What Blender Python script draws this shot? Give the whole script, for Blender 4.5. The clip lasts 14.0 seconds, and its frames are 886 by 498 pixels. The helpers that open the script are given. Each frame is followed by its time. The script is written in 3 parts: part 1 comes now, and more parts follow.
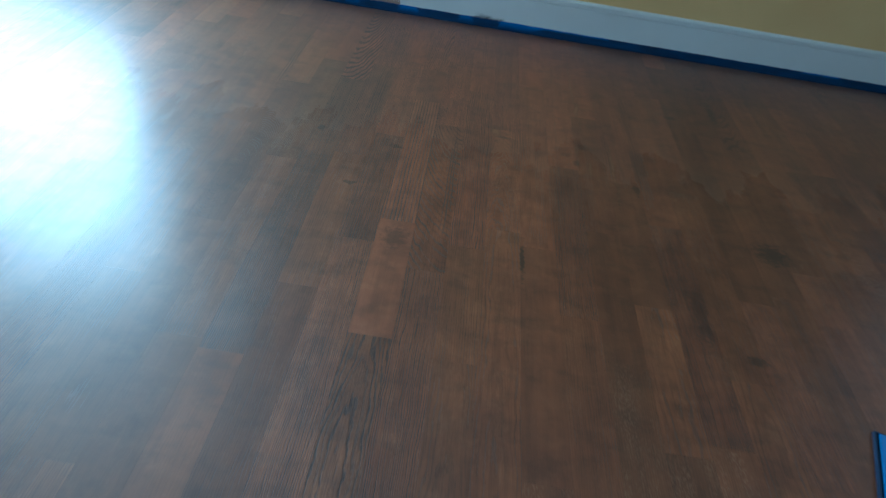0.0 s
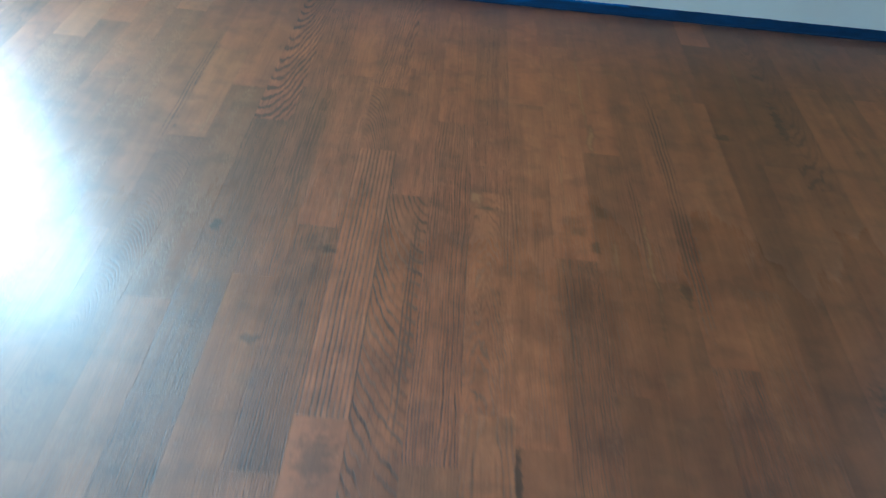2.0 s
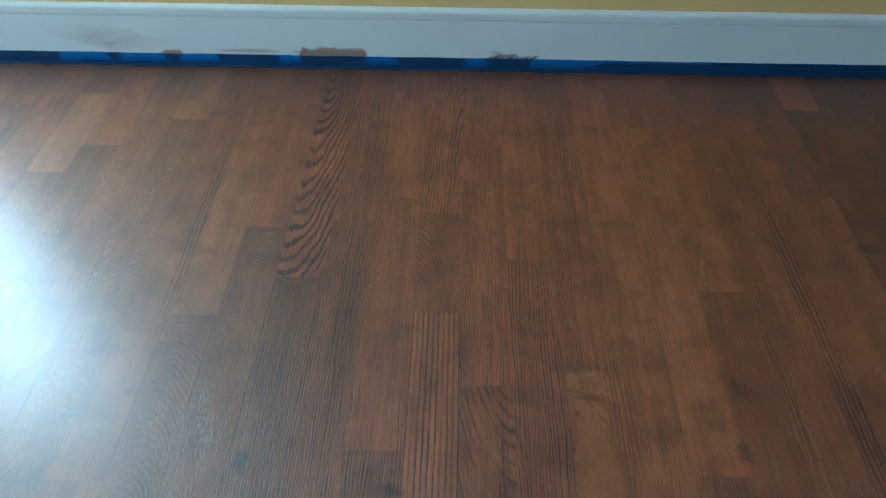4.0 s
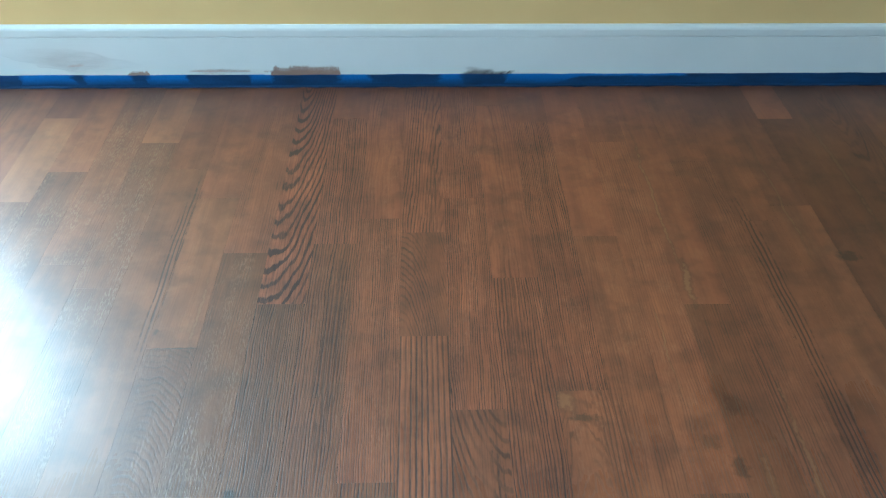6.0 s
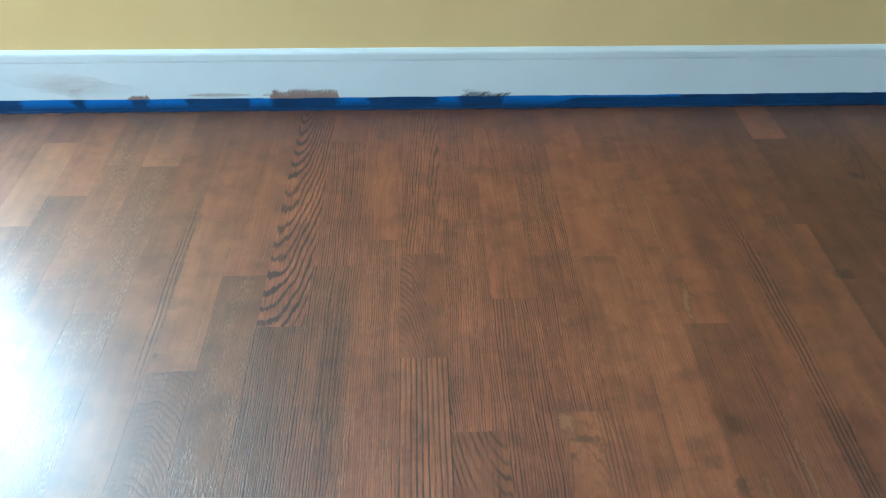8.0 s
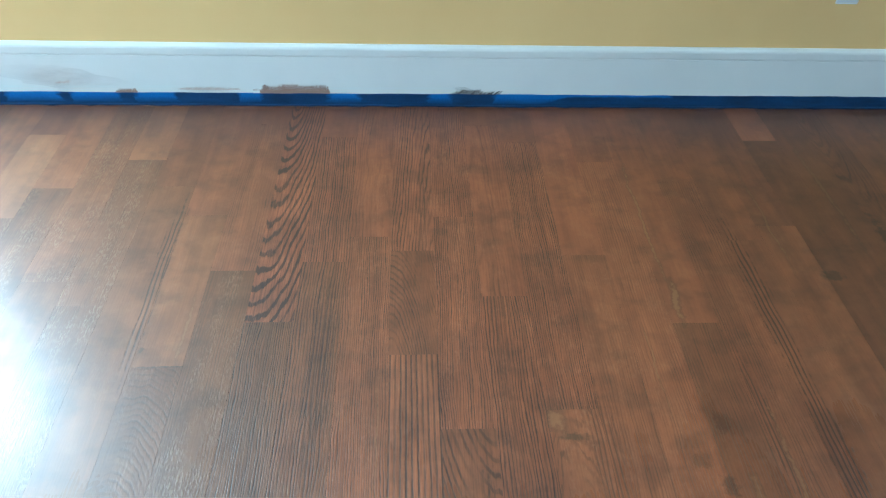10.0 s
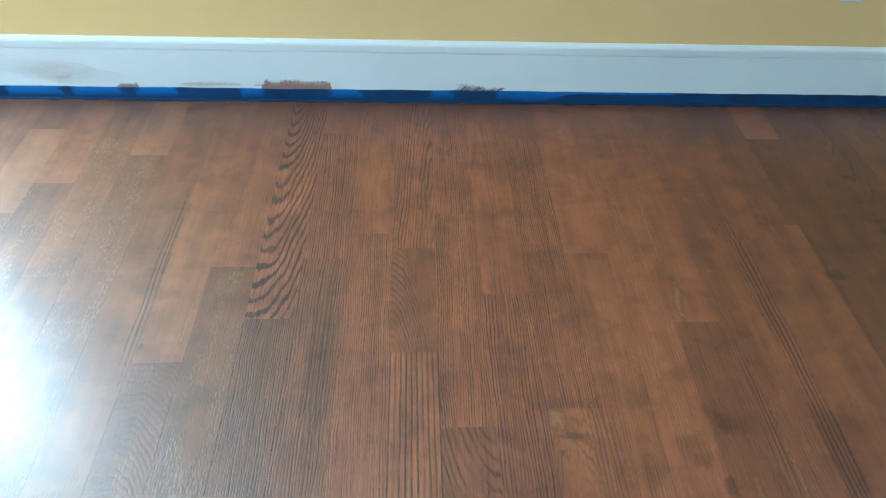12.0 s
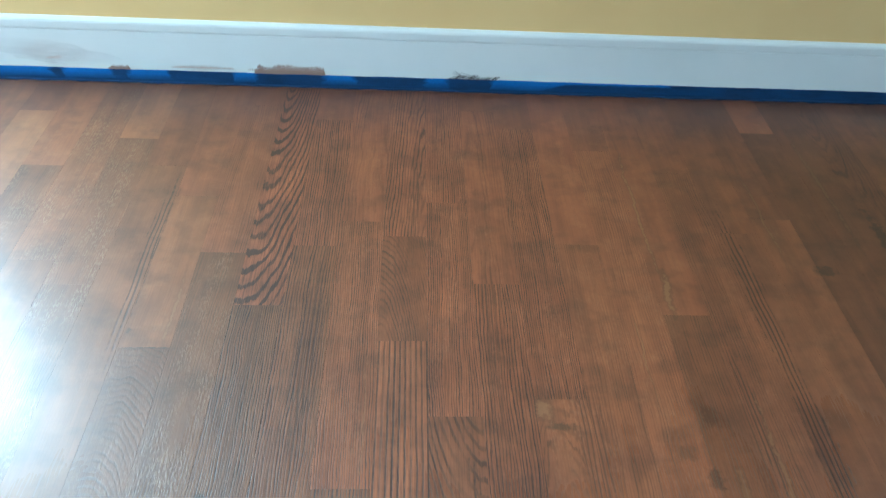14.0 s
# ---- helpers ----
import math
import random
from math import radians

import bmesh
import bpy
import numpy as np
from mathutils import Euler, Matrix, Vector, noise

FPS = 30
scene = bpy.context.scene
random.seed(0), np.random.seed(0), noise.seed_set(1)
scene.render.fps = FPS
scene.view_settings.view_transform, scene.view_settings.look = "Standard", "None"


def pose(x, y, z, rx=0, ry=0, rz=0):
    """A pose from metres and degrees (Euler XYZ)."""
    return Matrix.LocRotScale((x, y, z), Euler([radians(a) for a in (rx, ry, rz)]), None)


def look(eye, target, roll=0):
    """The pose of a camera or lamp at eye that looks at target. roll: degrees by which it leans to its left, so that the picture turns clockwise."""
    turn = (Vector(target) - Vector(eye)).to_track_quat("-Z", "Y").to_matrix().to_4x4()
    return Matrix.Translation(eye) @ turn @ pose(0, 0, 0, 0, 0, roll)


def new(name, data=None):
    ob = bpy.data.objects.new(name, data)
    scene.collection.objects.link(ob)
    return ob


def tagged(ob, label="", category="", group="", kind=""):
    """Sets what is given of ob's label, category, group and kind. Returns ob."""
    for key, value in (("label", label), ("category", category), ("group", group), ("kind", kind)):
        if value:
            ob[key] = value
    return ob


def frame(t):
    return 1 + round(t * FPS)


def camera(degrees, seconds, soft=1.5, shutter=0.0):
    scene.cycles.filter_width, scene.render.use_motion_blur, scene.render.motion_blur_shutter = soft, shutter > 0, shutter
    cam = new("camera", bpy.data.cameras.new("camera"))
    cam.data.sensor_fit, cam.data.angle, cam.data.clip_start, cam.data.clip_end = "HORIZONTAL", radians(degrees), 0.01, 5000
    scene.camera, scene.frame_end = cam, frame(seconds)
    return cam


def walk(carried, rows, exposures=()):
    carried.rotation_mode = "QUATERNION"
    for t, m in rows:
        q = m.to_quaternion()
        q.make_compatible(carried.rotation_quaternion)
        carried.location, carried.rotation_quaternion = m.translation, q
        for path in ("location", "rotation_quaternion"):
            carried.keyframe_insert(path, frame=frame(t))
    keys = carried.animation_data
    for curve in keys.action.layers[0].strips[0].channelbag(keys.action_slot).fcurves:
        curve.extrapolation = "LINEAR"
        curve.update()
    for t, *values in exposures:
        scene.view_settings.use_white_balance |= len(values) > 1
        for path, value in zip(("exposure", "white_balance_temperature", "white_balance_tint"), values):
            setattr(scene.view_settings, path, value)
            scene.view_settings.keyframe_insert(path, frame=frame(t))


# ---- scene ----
cam = camera(66.7, 14.0, soft=1.2, shutter=0.6)
EXPOSURES = [(0, -2.45, 5800, 8), (1.0, -2.25, 5900, 9), (1.5, -1.90, 6100, 10), (2.0, -1.52, 6200, 10), (3.5, -2.03, 6150, 10), (4.2, -2.10, 6450, 10),
             (6.3, -1.36, 6500, 12), (14, -1.17, 6600, 13)]
PATH = [
    (0, (0.188, -3.745, 1.261), (0.213, -2.151, 0.053), 9.8),
    (0.5, (0.244, -3.465, 1.246), (0.192, -1.917, -0.02), 7.9),
    (1, (0.212, -3.152, 1.222), (0.34, -1.593, -0.033), 6.8),
    (1.5, (0.245, -2.903, 1.229), (0.361, -1.452, -0.143), 9.8),
    (2, (0.255, -2.685, 1.244), (0.281, -1.277, -0.176), 6.2),
    (2.5, (0.145, -2.455, 1.248), (0.151, -1.012, -0.137), 0.7),
    (3, (0.087, -2.34, 1.216), (0.004, -0.939, -0.21), -0.2),
    (3.5, (0.073, -2.154, 1.236), (-0.137, -0.791, -0.213), -2.6),
    (4, (0.098, -2.042, 1.253), (0.062, -0.664, -0.196), 0.2),
    (6.5, (0.057, -2.0, 1.253), (0.108, -0.594, -0.168), 0.9),
    (7, (0.053, -1.997, 1.257), (0.099, -0.58, -0.154), 1.1),
    (7.5, (0.049, -1.996, 1.264), (0.116, -0.571, -0.137), 1.3),
    (8, (0.06, -2.003, 1.259), (0.119, -0.564, -0.129), 0.7),
    (10.5, (0.05, -2.005, 1.246), (0.152, -0.564, -0.138), 2.6),
    (11, (0.061, -2.002, 1.245), (0.157, -0.56, -0.138), 1.6),
    (11.5, (0.056, -2.004, 1.24), (0.144, -0.56, -0.141), 2.4),
    (12, (0.053, -1.998, 1.244), (0.145, -0.566, -0.149), 2.6),
    (12.5, (0.055, -2.0, 1.24), (0.151, -0.568, -0.153), 2.7),
    (13, (0.048, -1.993, 1.239), (0.14, -0.578, -0.171), 2.8),
    (13.5, (0.054, -1.998, 1.245), (0.173, -0.56, -0.14), 4.5),
    (14, (0.062, -1.995, 1.241), (0.171, -0.586, -0.174), 4.1),
]
walk(cam, [(t, look(eye, target, roll)) for t, eye, target, roll in PATH], EXPOSURES)

# ---- world and light ----

world = bpy.data.worlds.new("daylight")
scene.world = world
world.use_nodes = True
wn = world.node_tree
sky = wn.nodes.new("ShaderNodeTexSky")
sky.sky_type = "NISHITA"
sky.sun_disc = False
sky.sun_elevation = radians(38)
sky.sun_rotation = radians(150)
wn.links.new(sky.outputs[0], wn.nodes["Background"].inputs[0])
wn.nodes["Background"].inputs[1].default_value = 0.12


def window_light(name, m, wide, high, watts, colour):
    lamp = bpy.data.lights.new(name, "AREA")
    lamp.shape, lamp.size, lamp.size_y = "RECTANGLE", wide, high
    lamp.energy, lamp.color = watts, colour
    ob = new(name, lamp)
    ob.matrix_world = m
    return ob


# daylight in the far and right windows; the rear lamp is added fill
window_light("far_daylight", pose(-2.60, -0.004, 1.455, -90, 0, 0), 1.50, 1.71, 1550, (0.44, 0.78, 1.0))
window_light("window_daylight", pose(2.985, -1.05, 1.55, 0, 90, 0), 1.2, 1.3, 16, (0.56, 0.83, 1.0))
window_light("rear_daylight", pose(0.4, -5.18, 1.5, 90, 0, 0), 1.7, 1.3, 38, (0.58, 0.83, 1.0))


# ---- materials ----
class Nodes:
    """Short hand for building a node tree."""

    def __init__(self, name):
        self.mat = bpy.data.materials.new(name)
        self.mat.use_nodes = True
        self.tree = self.mat.node_tree
        self.out = self.tree.nodes["Principled BSDF"]

    def put(self, socket, value):
        if isinstance(value, bpy.types.NodeSocket):
            self.tree.links.new(value, socket)
        elif value is not None:
            socket.default_value = value

    def set(self, **values):
        for key, value in values.items():
            self.put(self.out.inputs[key.replace("_", " ")], value)

    def math(self, op, a, b=None, c=None):
        n = self.tree.nodes.new("ShaderNodeMath")
        n.operation = op
        for s, v in zip(n.inputs, (a, b, c)):
            self.put(s, v)
        return n.outputs[0]

    def vmath(self, op, a, b=None):
        n = self.tree.nodes.new("ShaderNodeVectorMath")
        n.operation = op
        for s, v in zip(n.inputs, (a, b)):
            self.put(s, v)
        return n.outputs[0]

    def noise(self, vector, scale, detail=3.0, rough=0.55, distortion=0.0):
        n = self.tree.nodes.new("ShaderNodeTexNoise")
        self.put(n.inputs["Vector"], vector)
        n.inputs["Scale"].default_value = scale
        n.inputs["Detail"].default_value = detail
        n.inputs["Roughness"].default_value = rough
        n.inputs["Distortion"].default_value = distortion
        return n.outputs["Fac"]

    def ramp(self, fac, *stops):
        n = self.tree.nodes.new("ShaderNodeValToRGB")
        self.put(n.inputs[0], fac)
        while len(n.color_ramp.elements) < len(stops):
            n.color_ramp.elements.new(0.5)
        for e, (at, colour) in zip(n.color_ramp.elements, stops):
            e.position = at
            e.color = (colour, colour, colour, 1) if isinstance(colour, (int, float)) else (*colour, 1)
        return n.outputs[0]

    def mix(self, fac, a, b, blend="MIX"):
        n = self.tree.nodes.new("ShaderNodeMix")
        n.data_type, n.blend_type = "RGBA", blend
        self.put(n.inputs[0], fac)
        for s, v in ((n.inputs[6], a), (n.inputs[7], b)):
            self.put(s, (*v, 1) if isinstance(v, tuple) and len(v) == 3 else v)
        return n.outputs[2]

    def coords(self, which="Object"):
        return self.tree.nodes.new("ShaderNodeTexCoord").outputs[which]

    def prop(self, name):
        n = self.tree.nodes.new("ShaderNodeAttribute")
        n.attribute_type, n.attribute_name = "OBJECT", name
        return n.outputs["Fac"]

    def place(self):
        return self.tree.nodes.new("ShaderNodeNewGeometry").outputs["Position"]

    def split(self, vector):
        n = self.tree.nodes.new("ShaderNodeSeparateXYZ")
        self.put(n.inputs[0], vector)
        return n.outputs

    def join(self, x, y, z):
        n = self.tree.nodes.new("ShaderNodeCombineXYZ")
        for s, v in zip(n.inputs, (x, y, z)):
            self.put(s, v)
        return n.outputs[0]

    def bump(self, height, strength, distance):
        n = self.tree.nodes.new("ShaderNodeBump")
        self.put(n.inputs["Height"], height)
        n.inputs["Strength"].default_value = strength
        n.inputs["Distance"].default_value = distance
        self.put(self.out.inputs["Normal"], n.outputs[0])
        return n.outputs[0]


# knots and mineral streaks: place, half width and half length, strength
KNOTS = [(-0.314, -1.440, 0.024, 0.028, 1.0), (-0.014, -1.490, 0.026, 0.020, 0.9), (-0.136, -1.790, 0.028, 0.018, 0.8),
         (0.686, -1.392, 0.020, 0.030, 0.7), (0.642, -1.336, 0.030, 0.022, 0.5), (0.715, -1.250, 0.026, 0.034, 0.5),
         (0.904, -1.526, 0.022, 0.05, 0.8), (1.335, -1.820, 0.075, 0.080, 0.9), (1.128, -2.362, 0.036, 0.026, 0.8),
         (1.162, -0.816, 0.038, 0.024, 0.8), (1.386, -0.700, 0.022, 0.15, 0.9), (0.463, -2.080, 0.010, 0.10, 1.0), (-0.500, -1.083, 0.060, 0.0022, 1.0), (-0.560, -1.035, 0.010, 0.014, 0.7),
         (0.060, -2.060, 0.05, 0.07, 0.6), (1.000, -2.200, 0.03, 0.16, 0.6), (0.395, -1.275, 0.035, 0.016, 0.8)]


# pale resin streaks in the grain
STREAKS = [(0.708, -0.60, 0.0045, 0.30, 0.8), (0.716, -0.90, 0.010, 0.07, 0.9), (1.066, -0.58, 0.004, 0.24, 0.6), (0.828, -1.42, 0.006, 0.20, 0.8),
           (1.300, -0.45, 0.006, 0.30, 0.7), (0.362, -1.235, 0.020, 0.026, 0.7), (0.610, -1.10, 0.003, 0.12, 0.5), (-0.02, -1.25, 0.003, 0.16, 0.4),
           (0.735, -1.42, 0.010, 0.06, 0.6), (-0.475, -0.98, 0.004, 0.12, 0.5)]


# bundles of dark straight grain
BANDS = [(0.942, -0.92, 0.030, 0.40, 1.0), (0.940, -1.35, 0.032, 0.35, 1.0), (-0.585, -0.80, 0.022, 0.38, 0.9), (0.815, -1.25, 0.016, 0.28, 0.8),
         (-0.155, -1.10, 0.030, 0.35, 0.8), (0.270, -0.95, 0.030, 0.25, 0.6), (0.455, -1.32, 0.040, 0.25, 0.7), (0.085, -0.55, 0.022, 0.18, 0.8),
         (0.203, -1.68, 0.022, 0.42, 1.0), (0.60, -1.62, 0.016, 0.25, 0.7)]


def knots(k, where, spots, ragged=1.2, near=0.40, far=0.95):
    """How deep a point lies in one of the spots, 0 to 1, with a ragged outline."""
    rim = k.math("MULTIPLY_ADD", k.noise(where, 55.0, 4.0, 0.65), 2 * ragged, -ragged)
    total = None
    for x, y, rx, ry, force in spots:
        off = k.vmath("MULTIPLY", k.vmath("SUBTRACT", where, (x, y, 0.0)), (1 / rx, 1 / ry, 0.0))
        n = k.tree.nodes.new("ShaderNodeVectorMath")
        n.operation = "LENGTH"
        k.put(n.inputs[0], off)
        deep = k.math("MULTIPLY", k.ramp(k.math("MULTIPLY", k.math("ADD", n.outputs["Value"], rim), 0.5), (near / 2, 1.0), (far / 2, 0.0)), force)
        total = deep if total is None else k.math("MAXIMUM", total, deep)
    return total


GLOSS_ROUGH, HAZE_MORE, HAZE_SHARE = 0.20, 0.23, 0.70


def stained_oak(name, loose):
    """Brown-stained oak: growth rings cut by the board's face. Each board's own properties say how light and how warm it is,
    where the heart of its figure lies, how strongly and how wide the figure shows, how it closes along the board and how flecked it is."""
    k = Nodes(name)
    where = k.place()
    if loose:
        geo = k.tree.nodes.new("ShaderNodeNewGeometry")
        chance = geo.outputs["Random Per Island"]
        tone = k.math("MULTIPLY_ADD", chance, 0.4, 0.8)
        heart = k.math("MULTIPLY_ADD", k.math("FRACT", k.math("MULTIPLY", chance, 17.3)), 0.7, -0.35)
        figure, fleck_share, sway, red, depth = 0.4, 0.3, 1.0, 0.5, 0.125
        pitch = k.math("MULTIPLY_ADD", k.math("FRACT", k.math("MULTIPLY", chance, 23.0)), 0.006, 0.009)
        slope = k.math("MULTIPLY_ADD", k.math("FRACT", k.math("MULTIPLY", chance, 7.0)), 0.3, -0.15)
        local = where
    else:
        chance = k.tree.nodes.new("ShaderNodeObjectInfo").outputs["Random"]
        tone, heart, figure, pitch = k.prop("tone"), k.prop("heart"), k.prop("figure"), k.prop("pitch")
        slope, sway, fleck_share, red = k.prop("slope"), k.prop("sway"), k.prop("fleck"), k.prop("red")
        depth = k.prop("depth")
        local = k.coords()
    x, y, z = k.split(local)
    shift = k.math("MULTIPLY", chance, 40.0)
    own = k.vmath("ADD", local, k.join(shift, shift, shift))
    ox, oy, oz = k.split(own)

    def grain(across, along, layer, detail=3.0, rough=0.55):
        return k.noise(k.join(k.math("MULTIPLY", ox, across), k.math("MULTIPLY", oy, along), layer), 1.0, detail, rough)

    wx, wy, wz = k.split(where)
    drift = k.math("SUBTRACT", k.noise(k.join(k.math("MULTIPLY", wx, 2.0), k.math("MULTIPLY", wy, 10.0), 4.0), 1.0, 3.0, 0.6), 0.5)
    wavy = k.vmath("ADD", where, k.join(k.math("MULTIPLY", drift, 0.034), 0.0, 0.0))
    # slow wander of the rings along the board
    wander, fine, jitter = grain(11.0, 2.6, 0.0, 2.0, 0.5), grain(48.0, 9.0, 1.0), grain(150.0, 45.0, 2.0, 2.0, 0.5)
    u = k.math("MULTIPLY", k.math("SUBTRACT", x, heart), 1.7)
    h = k.math("ADD", k.math("MULTIPLY", y, slope), depth)
    dist = k.math("SQRT", k.math("ADD", k.math("MULTIPLY", u, u), k.math("MULTIPLY", h, h)))
    bend = k.math("MULTIPLY_ADD", wander, 0.050, k.math("MULTIPLY", fine, 0.018))
    dist = k.math("ADD", dist, k.math("MULTIPLY", k.math("ADD", bend, k.math("MULTIPLY", jitter, 0.0022)), sway))
    rings = k.math("DIVIDE", dist, pitch)
    ring = k.math("FRACT", rings)
    dice = k.tree.nodes.new("ShaderNodeTexWhiteNoise")
    dice.noise_dimensions = "1D"
    k.put(dice.inputs["W"], k.math("ADD", k.math("FLOOR", rings), shift))
    line = k.ramp(ring, (0.0, 0.15), (0.14, 0.0), (0.55, 0.05), (0.69, 1.0), (0.90, 1.0), (1.0, 0.15))
    line = k.math("MULTIPLY", line, k.ramp(grain(300.0, 30.0, 11.0, 2.0, 0.6), (0.34, 0.55), (0.56, 1.0)))
    line = k.math("MULTIPLY", line, k.math("MULTIPLY_ADD", dice.outputs["Value"], 0.75, 0.45))
    # where the figure shows and where the stain hides it
    show = k.ramp(grain(15.0, 3.0, 3.0), (0.36, 0.15), (0.56, 1.0))
    show = k.math("MINIMUM", k.math("ADD", show, k.math("MAXIMUM", k.math("MULTIPLY_ADD", figure, 2.6, -1.7), 0.0)), 1.0)
    line = k.math("MINIMUM", k.math("MULTIPLY", k.math("MULTIPLY", line, show), k.math("MULTIPLY", figure, 1.15)), 1.0)
    stripe = k.math("FRACT", k.math("MULTIPLY", k.math("MULTIPLY_ADD", wander, 0.030, k.math("MULTIPLY_ADD", fine, 0.006, x)), 92.0))
    stripe = k.ramp(stripe, (0.0, 0.1), (0.12, 0.0), (0.50, 0.0), (0.64, 1.0), (0.86, 1.0), (1.0, 0.1))
    stripe = k.math("MULTIPLY", stripe, knots(k, wavy, BANDS, 0.55, 0.55, 1.0))
    line = k.math("MAXIMUM", line, k.math("MULTIPLY", stripe, 0.85))
    pores = k.math("MULTIPLY", k.ramp(grain(270.0, 9.0, 5.0, 3.0, 0.6), (0.42, 0.0), (0.70, 1.0)), k.math("MULTIPLY_ADD", figure, 0.75, 0.07))
    # clouds and streaks of the stain
    cloud = k.ramp(grain(10.0, 5.0, 7.0, 5.0, 0.6), (0.28, 0.0), (0.72, 1.0))
    streak = k.ramp(grain(30.0, 1.5, 9.0, 3.0, 0.6), (0.3, 0.0), (0.7, 1.0))
    cloud = k.math("MULTIPLY_ADD", cloud, 0.55, k.math("MULTIPLY", streak, 0.40))
    wood = k.mix(cloud, (0.146, 0.0355, 0.0145), (0.345, 0.0940, 0.0350))
    blotch = k.ramp(k.noise(k.vmath("MULTIPLY", where, (9.0, 13.0, 1.0)), 1.0, 3.0, 0.55), (0.34, 1.0), (0.50, 0.0))
    wood = k.mix(k.math("MULTIPLY", blotch, 0.36), wood, (0.085, 0.0235, 0.0110))
    patch = k.ramp(k.noise(k.vmath("MULTIPLY", where, (14.0, 17.0, 3.0)), 1.0, 4.0, 0.6), (0.52, 0.0), (0.68, 1.0))
    wood = k.mix(k.math("MULTIPLY", patch, 0.20), wood, (0.400, 0.135, 0.0580))
    # pale ray flecks; gloss on their relief is put into the colour
    fleck = k.ramp(grain(230.0, 70.0, 13.0, 2.0, 0.6), (0.48, 0.0), (0.60, 1.0))
    fleck = k.math("MULTIPLY", fleck, k.ramp(grain(22.0, 5.0, 15.0, 3.0, 0.6), (0.40, 0.0), (0.60, 1.0)))
    fleck = k.math("MULTIPLY", fleck, fleck_share)
    wood = k.mix(k.math("MULTIPLY", fleck, 0.42), wood, (0.420, 0.190, 0.105))
    wood = k.mix(k.math("MULTIPLY", knots(k, where, KNOTS), 0.78), wood, (0.030, 0.012, 0.006))
    wood = k.mix(pores, wood, k.mix(1.0, wood, (0.45, 0.38, 0.36), "MULTIPLY"))
    wood = k.mix(line, wood, k.mix(1.0, wood, (0.175, 0.135, 0.125), "MULTIPLY"))
    wood = k.mix(red, k.mix(1.0, wood, (0.86, 0.99, 0.93), "MULTIPLY"), wood)
    pale = k.math("MINIMUM", k.math("MAXIMUM", k.math("MULTIPLY_ADD", tone, 2.0, -2.3), 0.0), 0.5)
    wood = k.mix(pale, wood, (0.200, 0.103, 0.052))
    pitch_pocket = knots(k, wavy, STREAKS, 1.4, 0.9, 1.5)
    wood = k.mix(k.math("MULTIPLY", pitch_pocket, 0.45), wood, (0.060, 0.022, 0.010))
    wood = k.mix(k.math("MULTIPLY", knots(k, wavy, STREAKS, 1.4), 0.70), wood, (0.300, 0.125, 0.050))
    lap = k.noise(where, 2.3, 4.0, 0.6)
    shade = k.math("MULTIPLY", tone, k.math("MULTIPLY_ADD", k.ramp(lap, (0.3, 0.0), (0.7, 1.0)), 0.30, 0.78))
    wood = k.mix(1.0, wood, k.join(shade, shade, shade), "MULTIPLY")
    # a darker, redder band along the wall with an uneven edge
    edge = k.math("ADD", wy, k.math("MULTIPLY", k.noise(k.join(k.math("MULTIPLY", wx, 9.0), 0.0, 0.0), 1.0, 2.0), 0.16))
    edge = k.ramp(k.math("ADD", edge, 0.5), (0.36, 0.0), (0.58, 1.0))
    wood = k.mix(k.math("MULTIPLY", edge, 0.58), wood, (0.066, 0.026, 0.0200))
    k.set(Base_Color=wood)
    wet = k.noise(k.vmath("MULTIPLY", where, (6.0, 2.0, 1.0)), 1.0, 4.0, 0.6)
    rough = k.math("MULTIPLY_ADD", wet, 0.10, k.math("MULTIPLY_ADD", line, 0.08, GLOSS_ROUGH))
    # the boards near the wall were wiped first and have dried duller
    rough = k.math("MULTIPLY_ADD", k.ramp(k.math("MULTIPLY_ADD", wy, 0.4, 1.0), (0.34, 0.0), (0.60, 1.0)), 0.05, rough)
    height = k.math("ADD", k.math("MULTIPLY", line, -0.8), k.math("MULTIPLY_ADD", fleck, 0.55, k.math("MULTIPLY", pores, -0.5)))
    relief = k.bump(height, 0.24, 0.0012)
    # the stain's film: a clear sheen and a soft haze over the wood
    k.set(Roughness=0.8, Specular_IOR_Level=0.0)
    gloss = k.tree.nodes.new("ShaderNodeBsdfAnisotropic")
    gloss.distribution = "BECKMANN"
    k.put(gloss.inputs["Roughness"], rough)
    k.put(gloss.inputs["Normal"], relief)
    haze = k.tree.nodes.new("ShaderNodeBsdfAnisotropic")
    haze.distribution = "GGX"
    k.put(haze.inputs["Roughness"], k.math("ADD", rough, HAZE_MORE))
    k.put(haze.inputs["Normal"], relief)
    sheen = k.tree.nodes.new("ShaderNodeMixShader")
    sheen.inputs[0].default_value = HAZE_SHARE
    k.tree.links.new(gloss.outputs[0], sheen.inputs[1])
    k.tree.links.new(haze.outputs[0], sheen.inputs[2])
    fresnel = k.tree.nodes.new("ShaderNodeFresnel")
    fresnel.inputs["IOR"].default_value = 1.72
    both = k.tree.nodes.new("ShaderNodeMixShader")
    k.put(both.inputs[0], fresnel.outputs[0])
    k.tree.links.new(k.out.outputs[0], both.inputs[1])
    k.tree.links.new(sheen.outputs[0], both.inputs[2])
    k.tree.links.new(both.outputs[0], k.tree.nodes["Material Output"].inputs["Surface"])
    return k.mat


